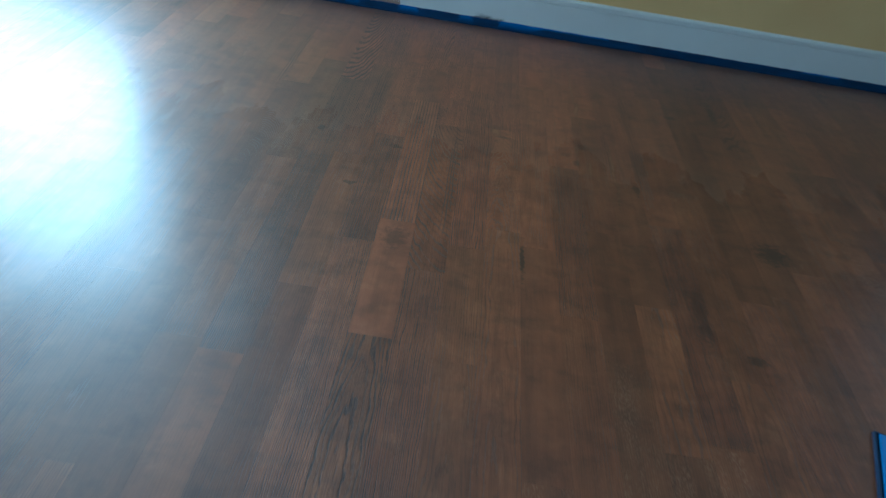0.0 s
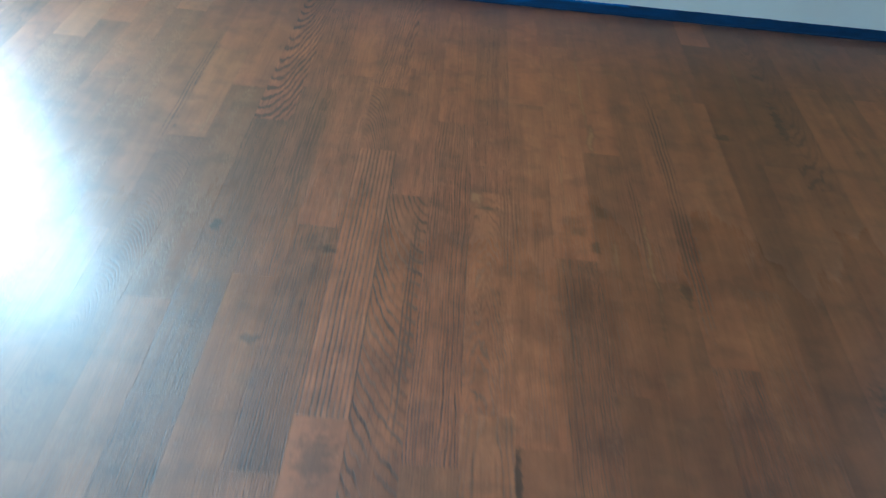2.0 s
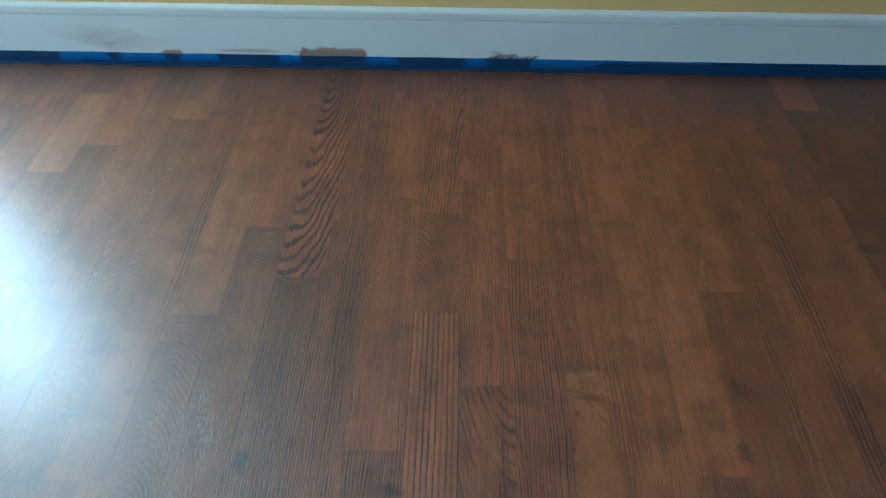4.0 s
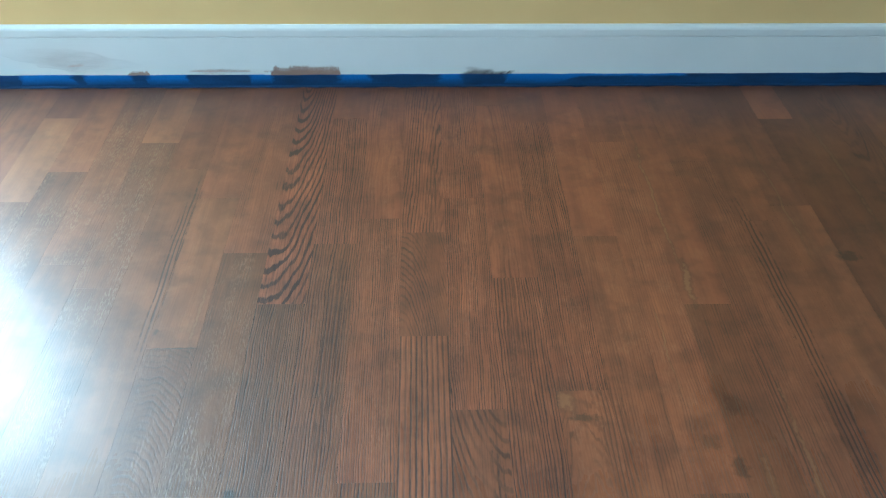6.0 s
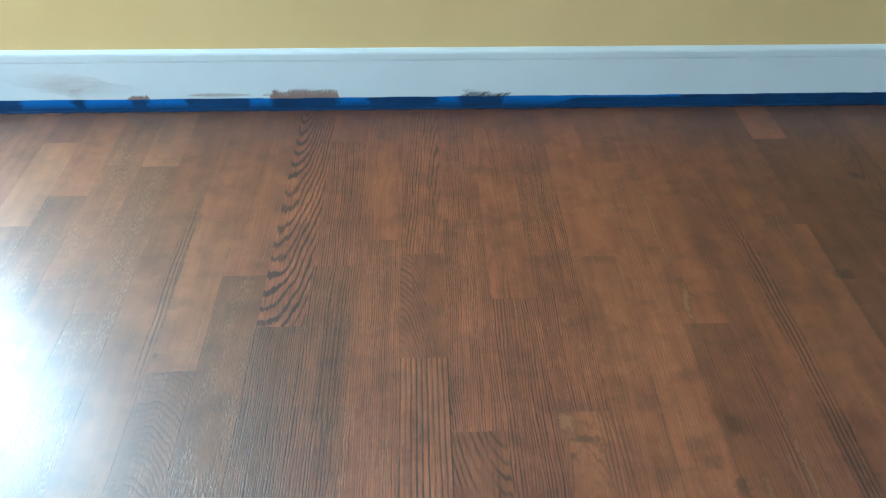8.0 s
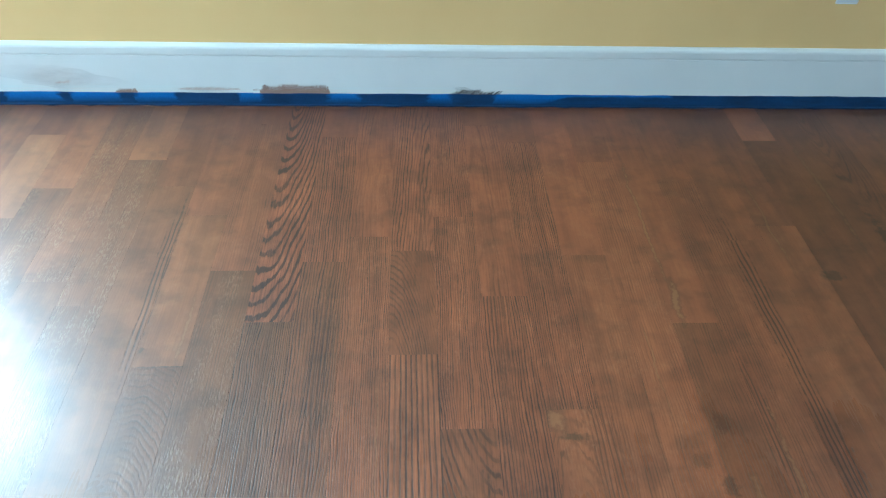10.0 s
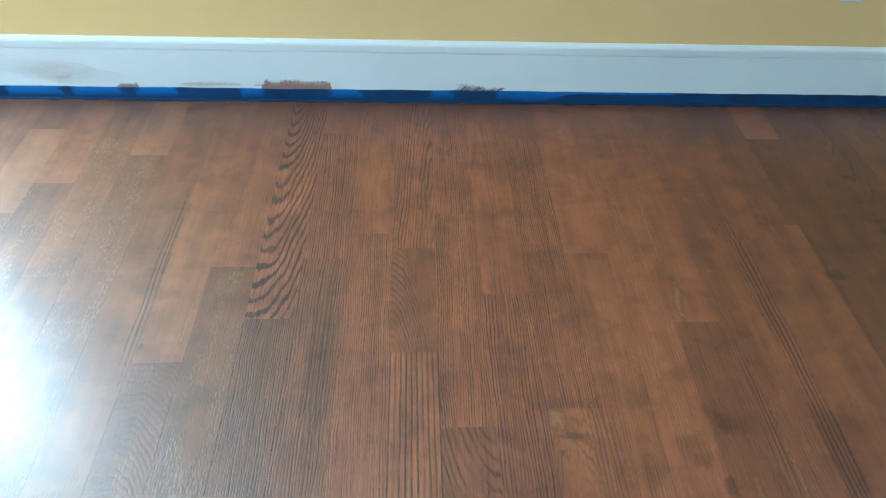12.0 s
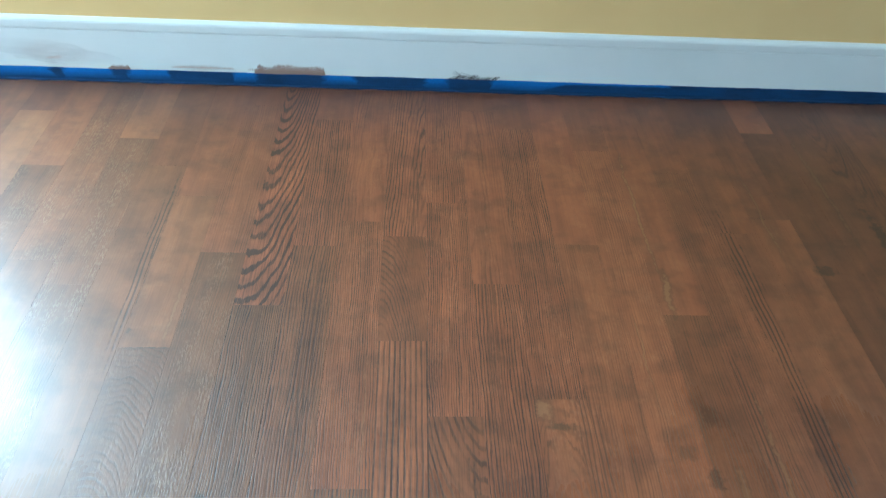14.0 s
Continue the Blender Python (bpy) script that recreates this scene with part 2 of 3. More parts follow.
def painted(name, colour, dirt, rough, grain, depth):
    k = Nodes(name)
    where = k.place()
    big = k.noise(where, 1.7, 4.0, 0.6)
    small = k.noise(where, grain, 3.0, 0.6)
    tint = k.mix(k.ramp(big, (0.35, 0.0), (0.75, 1.0)), colour, dirt)
    tint = k.mix(k.math("MULTIPLY", k.ramp(small, (0.55, 0.0), (0.8, 1.0)), 0.25), tint, dirt)
    k.set(Base_Color=tint, Roughness=k.math("MULTIPLY_ADD", small, 0.12, rough))
    k.bump(small, 0.25, depth)
    return k.mat


def plain(name, colour, rough, metal=0.0):
    k = Nodes(name)
    n = k.noise(k.place(), 60.0, 3.0)
    k.set(Base_Color=k.mix(n, tuple(c * 0.88 for c in colour), colour), Roughness=rough, Metallic=metal)
    return k.mat


# lengths of the tape that the pad has darkened: middle and half length
SMEARS = [(-0.62, 0.11), (-0.335, 0.117), (0.0, 0.122), (0.265, 0.08), (-1.085, 0.025), (-0.884, 0.033), (-1.6, 0.33), (1.5, 0.55), (2.6, 0.35)]


def tape_material():
    """Blue masking tape, crinkled, with brown stain smeared over it in lengths and shade painted towards its foot."""
    k = Nodes("blue_masking_tape")
    x, y, z = k.split(k.place())
    crepe = k.noise(k.join(k.math("MULTIPLY", x, 420.0), 0.0, k.math("MULTIPLY", z, 60.0)), 1.0, 2.0)
    ragged = k.noise(k.join(k.math("MULTIPLY", x, 26.0), 0.0, k.math("MULTIPLY", z, 60.0)), 1.0, 4.0, 0.6)
    thin = k.noise(k.join(k.math("MULTIPLY", x, 7.0), 0.0, k.math("MULTIPLY", z, 30.0)), 1.0, 4.0, 0.6)
    zone = None
    for centre, half in SMEARS:
        left = k.math("SUBTRACT", half, k.math("ABSOLUTE", k.math("SUBTRACT", x, centre)))
        here = k.ramp(k.math("MULTIPLY_ADD", ragged, 0.05, k.math("MULTIPLY_ADD", left, 1.0, 0.475)), (0.494, 0.0), (0.512, 1.0))
        zone = here if zone is None else k.math("MAXIMUM", zone, here)
    # a long climbing wedge; stain film and painted fold shade along the lower half
    wedge = k.math("SUBTRACT", k.math("MULTIPLY", k.math("SUBTRACT", x, 0.46), 0.30), z)
    wedge = k.ramp(k.math("MULTIPLY_ADD", ragged, 0.012, k.math("ADD", k.math("MINIMUM", wedge, k.math("SUBTRACT", 0.040, z)), 0.5)), (0.504, 0.0), (0.509, 1.0))
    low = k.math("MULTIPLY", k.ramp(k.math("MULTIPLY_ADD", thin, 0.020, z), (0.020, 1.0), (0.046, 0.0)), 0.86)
    film = k.math("MULTIPLY_ADD", thin, 0.5, 0.58)
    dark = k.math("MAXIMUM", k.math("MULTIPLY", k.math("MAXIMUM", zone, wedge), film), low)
    # shade of the floor contact painted into the tape's foot
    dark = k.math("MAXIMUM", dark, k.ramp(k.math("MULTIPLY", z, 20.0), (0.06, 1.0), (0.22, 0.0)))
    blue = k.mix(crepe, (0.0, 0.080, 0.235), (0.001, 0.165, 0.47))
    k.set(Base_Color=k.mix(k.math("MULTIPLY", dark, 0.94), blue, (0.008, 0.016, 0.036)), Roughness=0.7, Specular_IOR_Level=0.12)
    k.bump(crepe, 0.3, 0.0006)
    return k.mat


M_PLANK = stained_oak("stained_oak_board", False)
M_PLANK_FAR = stained_oak("stained_oak_far", True)
M_JOINT = plain("dark_joint", (0.02, 0.009, 0.005), 0.7)
M_WALL = painted("mustard_wall_paint", (0.84, 0.52, 0.225), (0.79, 0.475, 0.20), 0.55, 260.0, 0.0006)
M_TRIM = painted("white_gloss_trim", (0.74, 0.74, 0.72), (0.67, 0.675, 0.655), 0.28, 90.0, 0.0004)
M_CEILING = painted("white_ceiling_paint", (0.82, 0.82, 0.80), (0.78, 0.78, 0.76), 0.8, 300.0, 0.0008)
M_GREY = painted("grey_wall_paint", (0.36, 0.38, 0.40), (0.33, 0.35, 0.37), 0.7, 260.0, 0.0006)
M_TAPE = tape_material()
M_STAIN = painted("brown_stain_smear", (0.40, 0.235, 0.185), (0.24, 0.13, 0.10), 0.5, 240.0, 0.0003)
M_STAIN_THIN = painted("thin_stain_rim", (0.60, 0.46, 0.41), (0.50, 0.36, 0.31), 0.4, 200.0, 0.0003)
M_STAIN_DARK = plain("dark_stain_stroke", (0.05, 0.026, 0.02), 0.6)
M_PLATE = plain("white_plastic", (0.78, 0.80, 0.80), 0.35)
M_SLOT = plain("dark_slot", (0.02, 0.02, 0.02), 0.7)
M_STEEL = plain("steel_screw", (0.6, 0.6, 0.58), 0.35, 1.0)
M_BLUE = plain("blue_plastic", (0.01, 0.20, 0.50), 0.4)
# darker copy of the blue: the tray's shaded sides put into the colour
M_BLUE_SHADED = plain("shaded_blue_plastic", (0.006, 0.03, 0.07), 0.5)


def wash_material():
    """A thin rub of stain, fading out at its rim, through which the white paint shows."""
    k = Nodes("thin_stain_wash")
    x, y, z = k.split(k.place())
    n = k.noise(k.join(k.math("MULTIPLY", x, 11.0), 0.0, k.math("MULTIPLY", z, 45.0)), 1.0, 5.0, 0.65)
    off = k.vmath("MULTIPLY", k.vmath("SUBTRACT", k.coords("Generated"), (0.5, 0.5, 0.5)), (2.0, 0.0, 2.0))
    far = k.tree.nodes.new("ShaderNodeVectorMath")
    far.operation = "LENGTH"
    k.put(far.inputs[0], off)
    rim = k.ramp(far.outputs["Value"], (0.15, 1.0), (1.0, 0.0))
    k.set(Base_Color=(0.50, 0.17, 0.085, 1), Roughness=0.45)
    k.set(Alpha=k.math("MULTIPLY", k.math("MULTIPLY", k.ramp(n, (0.3, 0.15), (0.7, 1.0)), rim), 0.27))
    return k.mat


M_WASH = wash_material()


def glass():
    k = Nodes("clear_glass")
    k.set(Base_Color=(1, 1, 1, 1), Roughness=0.02, IOR=1.45, Transmission_Weight=1.0)
    return k.mat


M_GLASS = glass()


# ---- mesh helpers ----
def box(bm, a, b, bevel=0.0):
    made = bmesh.ops.create_cube(bm, size=1.0)
    for v in made["verts"]:
        v.co = Vector([a[i] + (v.co[i] + 0.5) * (b[i] - a[i]) for i in range(3)])
    if bevel:
        edges = list({e for v in made["verts"] for e in v.link_edges})
        bmesh.ops.bevel(bm, geom=edges, offset=bevel, segments=2, affect="EDGES", profile=0.6)
    return bm


def boxes(*pairs, bevel=0.0):
    bm = bmesh.new()
    for a, b in pairs:
        box(bm, a, b, bevel)
    return bm


def link(name, bm, material, smooth=False, edge=None):
    mesh = bpy.data.meshes.new(name)
    bm.to_mesh(mesh)
    bm.free()
    mesh.materials.append(material)
    if edge:
        mesh.materials.append(edge)
    if smooth:
        for p in mesh.polygons:
            p.use_smooth = True
    return new(name, mesh)


def part(name, bm, material, parent, label="", smooth=False, edge=None):
    ob = link(name, bm, material, smooth, edge)
    ob.parent = parent
    if label:
        tagged(ob, label)
    return ob


def empty(name, m=None):
    ob = new(name)
    if m is not None:
        ob.matrix_world = m
    return ob


def extrude_profile(points, x0, x1):
    """A bar along x with the given outline in y and z."""
    bm = bmesh.new()
    ends = []
    for x in (x0, x1):
        ends.append([bm.verts.new((x, y, z)) for y, z in points])
    n = len(points)
    for i in range(n):
        bm.faces.new((ends[0][i], ends[0][(i + 1) % n], ends[1][(i + 1) % n], ends[1][i]))
    bm.faces.new(ends[0][::-1])
    bm.faces.new(ends[1])
    bmesh.ops.recalc_face_normals(bm, faces=bm.faces)
    return bm


# ---- the room's shell ----
X0, X1, Y0, Y1, TOP = -3.6, 3.0, -5.2, 0.014, 2.6
T = 0.12
FAR = (-3.40, -1.80, 0.55, 2.36)       # x, x, z, z of the window in the far wall
SIDE = (-1.70, -0.40, 0.85, 2.25)    # y, y, z, z of the window in the right wall
REAR = (-0.5, 1.3, 0.8, 2.2)         # x, x, z, z of the added, unseen window behind

far_wall = link("wall_north", boxes(
    ((X0, Y1, 0), (FAR[0], Y1 + T, TOP)), ((FAR[1], Y1, 0), (X1, Y1 + T, TOP)),
    ((FAR[0], Y1, 0), (FAR[1], Y1 + T, FAR[2])), ((FAR[0], Y1, FAR[3]), (FAR[1], Y1 + T, TOP))), M_WALL)
tagged(far_wall, "mustard yellow painted plaster wall above white baseboard", "wall", kind="structure")
west = link("wall_west", boxes(((X0 - T, Y0, 0), (X0, Y1 + T, TOP))), M_GREY)
tagged(west, "plain grey painted wall", "wall", kind="structure")
east = link("wall_east", boxes(
    ((X1, Y0, 0), (X1 + T, SIDE[0], TOP)), ((X1, SIDE[1], 0), (X1 + T, Y1 + T, TOP)),
    ((X1, SIDE[0], 0), (X1 + T, SIDE[1], SIDE[2])), ((X1, SIDE[0], SIDE[3]), (X1 + T, SIDE[1], TOP))), M_GREY)
tagged(east, "plain grey painted wall with a window", "wall", kind="structure")
south = link("wall_south", boxes(
    ((X0, Y0 - T, 0), (REAR[0], Y0, TOP)), ((REAR[1], Y0 - T, 0), (X1, Y0, TOP)),
    ((REAR[0], Y0 - T, 0), (REAR[1], Y0, REAR[2])), ((REAR[0], Y0 - T, REAR[3]), (REAR[1], Y0, TOP))), M_GREY)
tagged(south, "plain grey painted wall with a window", "wall", kind="structure")
ceiling = link("ceiling", boxes(((X0 - T, Y0 - T, TOP), (X1 + T, Y1 + T, TOP + 0.12))), M_CEILING)
tagged(ceiling, "flat white painted ceiling", "ceiling", kind="structure")
ground = link("ground", boxes(((-60, -60, -0.5), (60, 60, -0.3))), plain("lawn", (0.06, 0.09, 0.03), 0.9))
tagged(ground, "flat green lawn outside the house", "ground", kind="structure")


def glazed(name, label, m, wide, high, leaves):
    """A white frame with glass, standing in the plane of x and z, its foot at z = 0."""
    w = empty(name)
    f = 0.06
    part("window_frame", boxes(((0, 0, 0), (f, 0.08, high)), ((wide - f, 0, 0), (wide, 0.08, high)),
                               ((f, 0, 0), (wide - f, 0.08, f)), ((f, 0, high - f), (wide - f, 0.08, high)), bevel=0.004), M_TRIM, w)
    inner = (wide - 2 * f) / leaves
    for i in range(leaves):
        a, b = f + i * inner, f + (i + 1) * inner
        sash = part("sash", boxes(((a, 0.02, f), (a + 0.05, 0.06, high - f)), ((b - 0.05, 0.02, f), (b, 0.06, high - f)),
                                  ((a + 0.05, 0.02, f), (b - 0.05, 0.06, f + 0.07)),
                                  ((a + 0.05, 0.02, high - f - 0.06), (b - 0.05, 0.06, high - f)), bevel=0.003), M_TRIM, w)
        pane = part("pane", boxes(((a + 0.05, 0.037, f + 0.07), (b - 0.05, 0.043, high - f - 0.06))), M_GLASS, sash)
        pane.visible_shadow = False
    w.matrix_world = m
    return tagged(w, label, "window", kind="structure")


glazed("window_3", "white framed window letting in bright daylight", pose(FAR[0], Y1 + 0.02, FAR[2]), FAR[1] - FAR[0], FAR[3] - FAR[2], 2)
glazed("window_1", "white framed window in the side wall", pose(X1 + 0.02, SIDE[1], SIDE[2], 0, 0, -90), 1.3, 1.4, 2)
glazed("added_window", "added, unseen white framed window in the rear wall", pose(REAR[1], Y0 - 0.02, REAR[2], 0, 0, 180), 1.8, 1.4, 2)


# ---- baseboard ----
BOARD = [(0.014, 0.0), (0.0, 0.0), (0.0, 0.1785), (0.0022, 0.1800), (0.0022, 0.1812), (-0.0006, 0.1826),
         (-0.0016, 0.186), (-0.0016, 0.205), (0.0008, 0.2115), (0.0050, 0.2160), (0.0085, 0.2195), (0.014, 0.2195)]


def baseboard(x0, x1):
    ob = link("baseboard", extrude_profile(BOARD, x0, x1), M_TRIM)
    return tagged(ob, "white gloss baseboard with moulded cap, stain marks", "baseboard", kind="structure")


board = baseboard(X0 + 0.014, X1 - 0.014)
for name, m, length in (("baseboard", pose(X0, 0, 0, 0, 0, 90), 5.2), ("baseboard", pose(X1, 0, 0, 0, 0, -90), 5.2)):
    side = link(name, extrude_profile(BOARD, -5.2 if m.translation.x < 0 else 0.0, 0.0 if m.translation.x < 0 else 5.2), M_TRIM)
    side.matrix_world = m @ pose(0, -0.014 if m.translation.x > 0 else -0.014, 0)
    tagged(side, "plain white gloss baseboard", "baseboard", kind="structure")
casing = link("trim", boxes(((FAR[1], -0.002, FAR[2]), (FAR[1] + 0.07, 0.014, FAR[3])), ((FAR[0] - 0.07, -0.002, FAR[2]), (FAR[0], 0.014, FAR[3])),
                            ((FAR[0] - 0.07, -0.002, FAR[3]), (FAR[1] + 0.07, 0.014, FAR[3] + 0.07)),
                            ((FAR[0] - 0.09, -0.03, FAR[2] - 0.03), (FAR[1] + 0.09, 0.014, FAR[2])), bevel=0.003), M_TRIM)
tagged(casing, "white painted casing and sill round the window", "trim", kind="structure")


# ---- masking tape ----
def tape_strip(x0, x1, seed):
    rnd = random.Random(seed)
    bm = bmesh.new()
    steps = int((x1 - x0) / 0.03)
    rows = []
    wob = [rnd.uniform(-1, 1) for _ in range(steps + 3)]
    for i in range(steps + 1):
        x = x0 + (x1 - x0) * i / steps
        top = 0.0468 + 0.0012 * (wob[i] + wob[i + 1]) / 2
        out = 0.0012 + 0.0008 * abs(wob[i + 1])
        foot = 0.0055 + 0.003 * abs(wob[i] + wob[i + 2])
        rows.append([bm.verts.new(p) for p in ((x, -0.0006, top), (x, -out, top - 0.003), (x, -out - 0.0008, 0.018),
                                               (x, -out - 0.001, 0.006), (x, -foot, 0.0012), (x, -foot, 0.0006), (x, -0.0006, 0.0006))])
    for a, b in zip(rows, rows[1:]):
        for i in range(len(a)):
            j = (i + 1) % len(a)
            bm.faces.new((a[i], b[i], b[j], a[j]))
    bm.faces.new(rows[0])
    bm.faces.new(rows[-1][::-1])
    bmesh.ops.recalc_face_normals(bm, faces=bm.faces)
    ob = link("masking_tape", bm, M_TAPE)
    return tagged(ob, "blue masking tape smeared with brown stain along baseboard", "tape", group="tape along the baseboard")


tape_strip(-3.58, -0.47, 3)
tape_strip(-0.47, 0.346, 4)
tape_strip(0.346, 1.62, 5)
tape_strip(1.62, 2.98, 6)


# ---- stain marks on the baseboard ----
def bristle_mark(name, x0, x1, z0, z1, material, parent, label, seed, step=0.004, ragged=0.6, lean=0.0, apart=1.0):
    """A dab left by a pad or brush: many thin strokes with a ragged top."""
    rnd = random.Random(seed)
    bm = bmesh.new()
    x, slow = x0, 0.3
    while x < x1:
        w = step * rnd.uniform(0.7, 1.5)
        e = min(1.0, (x - x0) / 0.03 + 0.45, (x1 - x) / 0.012 + 0.6)
        slow = min(0.9, max(0.0, slow + rnd.uniform(-0.22, 0.22)))
        h = z0 + (z1 - z0) * e * (1 - ragged * (0.55 * slow + 0.45 * rnd.random() ** 2))
        d = lean * (h - z0)
        vs = [bm.verts.new(p) for p in ((x, -0.0009, z0), (x + w * 1.15, -0.0009, z0), (x + w * 0.8 + d, -0.0009, h), (x + w * 0.3 + d, -0.0009, h))]
        back = [bm.verts.new((v.co.x, 0.0, v.co.z)) for v in vs]
        bm.faces.new(vs)
        for i in range(4):
            j = (i + 1) % 4
            bm.faces.new((vs[i], back[i], back[j], vs[j]))
        x += w * apart * (1.0 if apart == 1.0 else rnd.uniform(0.6, 1.6))
    bmesh.ops.recalc_face_normals(bm, faces=bm.faces)
    return part(name, bm, material, parent, label)


def wash_mark(name, centre, half, tilt, parent, label, seed):
    """A thin smear of stain with an uneven outline."""
    rnd = random.Random(seed)
    bm = bmesh.new()
    ring = []
    for i in range(40):
        a = 2 * math.pi * i / 40
        r = 1 + 0.12 * rnd.uniform(-1, 1)
        u, v = math.cos(a) * half[0] * r, math.sin(a) * half[1] * r
        ring.append(bm.verts.new((centre[0] + u, -0.0006, max(0.046, centre[1] + v + tilt * u))))
    back = [bm.verts.new((v.co.x, 0.0, v.co.z)) for v in ring]
    bm.faces.new(ring)
    for i in range(40):
        j = (i + 1) % 40
        bm.faces.new((ring[i], back[i], back[j], ring[j]))
    bmesh.ops.recalc_face_normals(bm, faces=bm.faces)
    return part(name, bm, M_WASH, parent, label)


# ---- wall outlet ----
def outlet(x, z):
    o = empty("wall_outlet", pose(x, 0.014, z))
    plate = bmesh.new()
    box(plate, (-0.0355, -0.006, -0.057), (0.0355, 0.0, 0.057), 0.0028)
    part("plate", plate, M_PLATE, o, "white plastic cover plate", True)
    for s in (-1, 1):
        bm = bmesh.new()
        bmesh.ops.create_cone(bm, cap_ends=True, segments=32, radius1=0.0172, radius2=0.0165, depth=0.003,
                              matrix=Matrix.Translation((0, -0.0072, 0.0194 * s)) @ Matrix.Rotation(radians(90), 4, "X"))
        face = part("receptacle", bm, M_PLATE, o)
        for dx, h in ((-0.0064, 0.0085), (0.0064, 0.007)):
            part("slot", boxes(((dx - 0.0011, -0.0092, 0.0194 * s + 0.001), (dx + 0.0011, -0.0084, 0.0194 * s + 0.001 + h))), M_SLOT, face)
        hole = bmesh.new()
        bmesh.ops.create_cone(hole, cap_ends=True, segments=16, radius1=0.0026, radius2=0.0026, depth=0.001,
                              matrix=Matrix.Translation((0, -0.0089, 0.0194 * s - 0.0085)) @ Matrix.Rotation(radians(90), 4, "X"))
        part("ground_hole", hole, M_SLOT, face)
    bm = bmesh.new()
    bmesh.ops.create_cone(bm, cap_ends=True, segments=20, radius1=0.0036, radius2=0.0028, depth=0.0016,
                          matrix=Matrix.Translation((0, -0.0066, 0)) @ Matrix.Rotation(radians(90), 4, "X"))
    part("screw", bm, M_STEEL, o)
    return tagged(o, "white duplex wall outlet on mustard yellow wall", "outlet")


outlet(1.428, 0.372 + 0.057)


# ---- blue tray on the floor ----
def stain_tray(m):
    t = empty("stain_tray", m)
    w, d, h, s = 0.30, 0.40, 0.012, 0.006
    bm = boxes(((0, -d, 0), (w, 0, 0.004)), ((0, -d, 0.004), (s, 0, h)), ((w - s, -d, 0.004), (w, 0, h)),
               ((s, -d, 0.004), (w - s, -d + s, h)), ((s, -s, 0.004), (w - s, 0, h)), bevel=0.0015)
    part("tray_body", bm, M_BLUE_SHADED, t)
    part("lid", boxes(((0.010, -d + 0.010, h), (w - 0.010, -0.008, h + 0.004)), bevel=0.003), M_BLUE, t, "bright blue plastic lid")
    return tagged(t, "blue plastic stain tray with lid on the floor", "tray")


stain_tray(pose(1.368, -2.558, 0, 0, 0, -20))


# ---- floor ----
L = 0.1144
# ways in which a board is cut and stained: figure, ring pitch, slope of the rings along the board, their depth, sway, fleck
CUTS = {
    "calm": (0.09, 0.012, 0.03, 0.125, 1.0, 0.15), "soft": (0.42, 0.011, 0.03, 0.125, 0.9, 0.25), "flecked": (0.26, 0.010, 0.04, 0.125, 0.8, 1.0),
    "fine": (0.80, 0.0088, 0.03, 0.125, 0.9, 0.4), "straight": (0.98, 0.0108, 0.03, 0.125, 0.85, 0.3), "bold": (0.95, 0.0200, 0.01, 0.125, 0.32, 0.2),
    "arches": (1.35, 0.0148, -0.235, 0.125, 0.68, 0.1), "sweep": (0.86, 0.0110, 0.11, 0.125, 0.7, 0.2), "fan": (0.60, 0.0080, 0.34, 0.125, 0.6, 0.2),
    "loops": (0.62, 0.0150, -0.235, 0.125, 1.0, 0.1), "slant": (0.70, 0.0140, -0.38, 0.40, 0.6, 0.1), "rays": (0.36, 0.0080, 0.50, 0.125, 0.6, 0.5), "curl": (0.45, 0.0085, 0.20, 0.125, 1.4, 0.4),
}
COURSES = {}


def course(lane, *boards):
    """One run of boards from the wall towards the room: for each its far end, tone, cut, heart of the figure and warmth."""
    COURSES[lane] = boards


# tone and warmth also paint in light falloff rightwards, grey sheen leftwards
course(-11, (-0.50, 0.95, "calm", 0.3, 0.3), (-1.40, 1.05, "soft", 0.3, 0.3))
course(-10, (-0.18, 0.74, "calm", 0.3, 0.6), (-0.58, 1.22, "calm", 0.3, 0.0), (-1.30, 0.78, "flecked", 0.3, 0.0))
course(-9, (-0.45, 1.06, "calm", 0.3, 0.2), (-1.15, 0.74, "flecked", -0.3, 0.0))
course(-8, (-0.82, 0.86, "flecked", -0.3, 0.1), (-1.60, 0.76, "calm", 0.3, 0.0))
course(-7, (-0.313, 1.19, "calm", 0.3, 0.1), (-0.90, 0.78, "flecked", 0.3, 0.0), (-1.75, 0.74, "flecked", -0.3, 0.0))
course(-6, (-0.44, 0.80, "calm", 0.3, 0.4), (-1.49, 0.78, "calm", 0.24, 0.0), (-2.40, 0.76, "soft", 0.3, 0.1))
course(-5, (-0.57, 0.96, "calm", -0.3, 0.5), (-1.083, 0.86, "calm", 0.3, 0.0), (-2.12, 0.58, "rays", -0.02, 0.2))
course(-4, (-0.118, 0.82, "calm", 0.3, 0.9), (-0.785, 0.90, "soft", 0.3, 0.6), (-1.70, 0.62, "flecked", 0.3, 0.0), (-2.60, 0.84, "soft", 0.3, 0.1))
course(-3, (-0.957, 1.14, "arches", -0.040, 0.8), (-1.95, 0.72, "fine", -0.3, 0.0))
course(-2, (-0.19, 0.90, "calm", 0.3, 0.9), (-0.755, 1.04, "straight", -0.3, 0.8), (-1.60, 0.86, "straight", 0.28, 0.3), (-2.35, 0.90, "soft", -0.3, 0.1))
course(-1, (-0.66, 1.06, "soft", 0.035, 1.0), (-1.41, 1.08, "fine", -0.32, 0.7), (-2.10, 0.84, "straight", 0.3, 0.3))
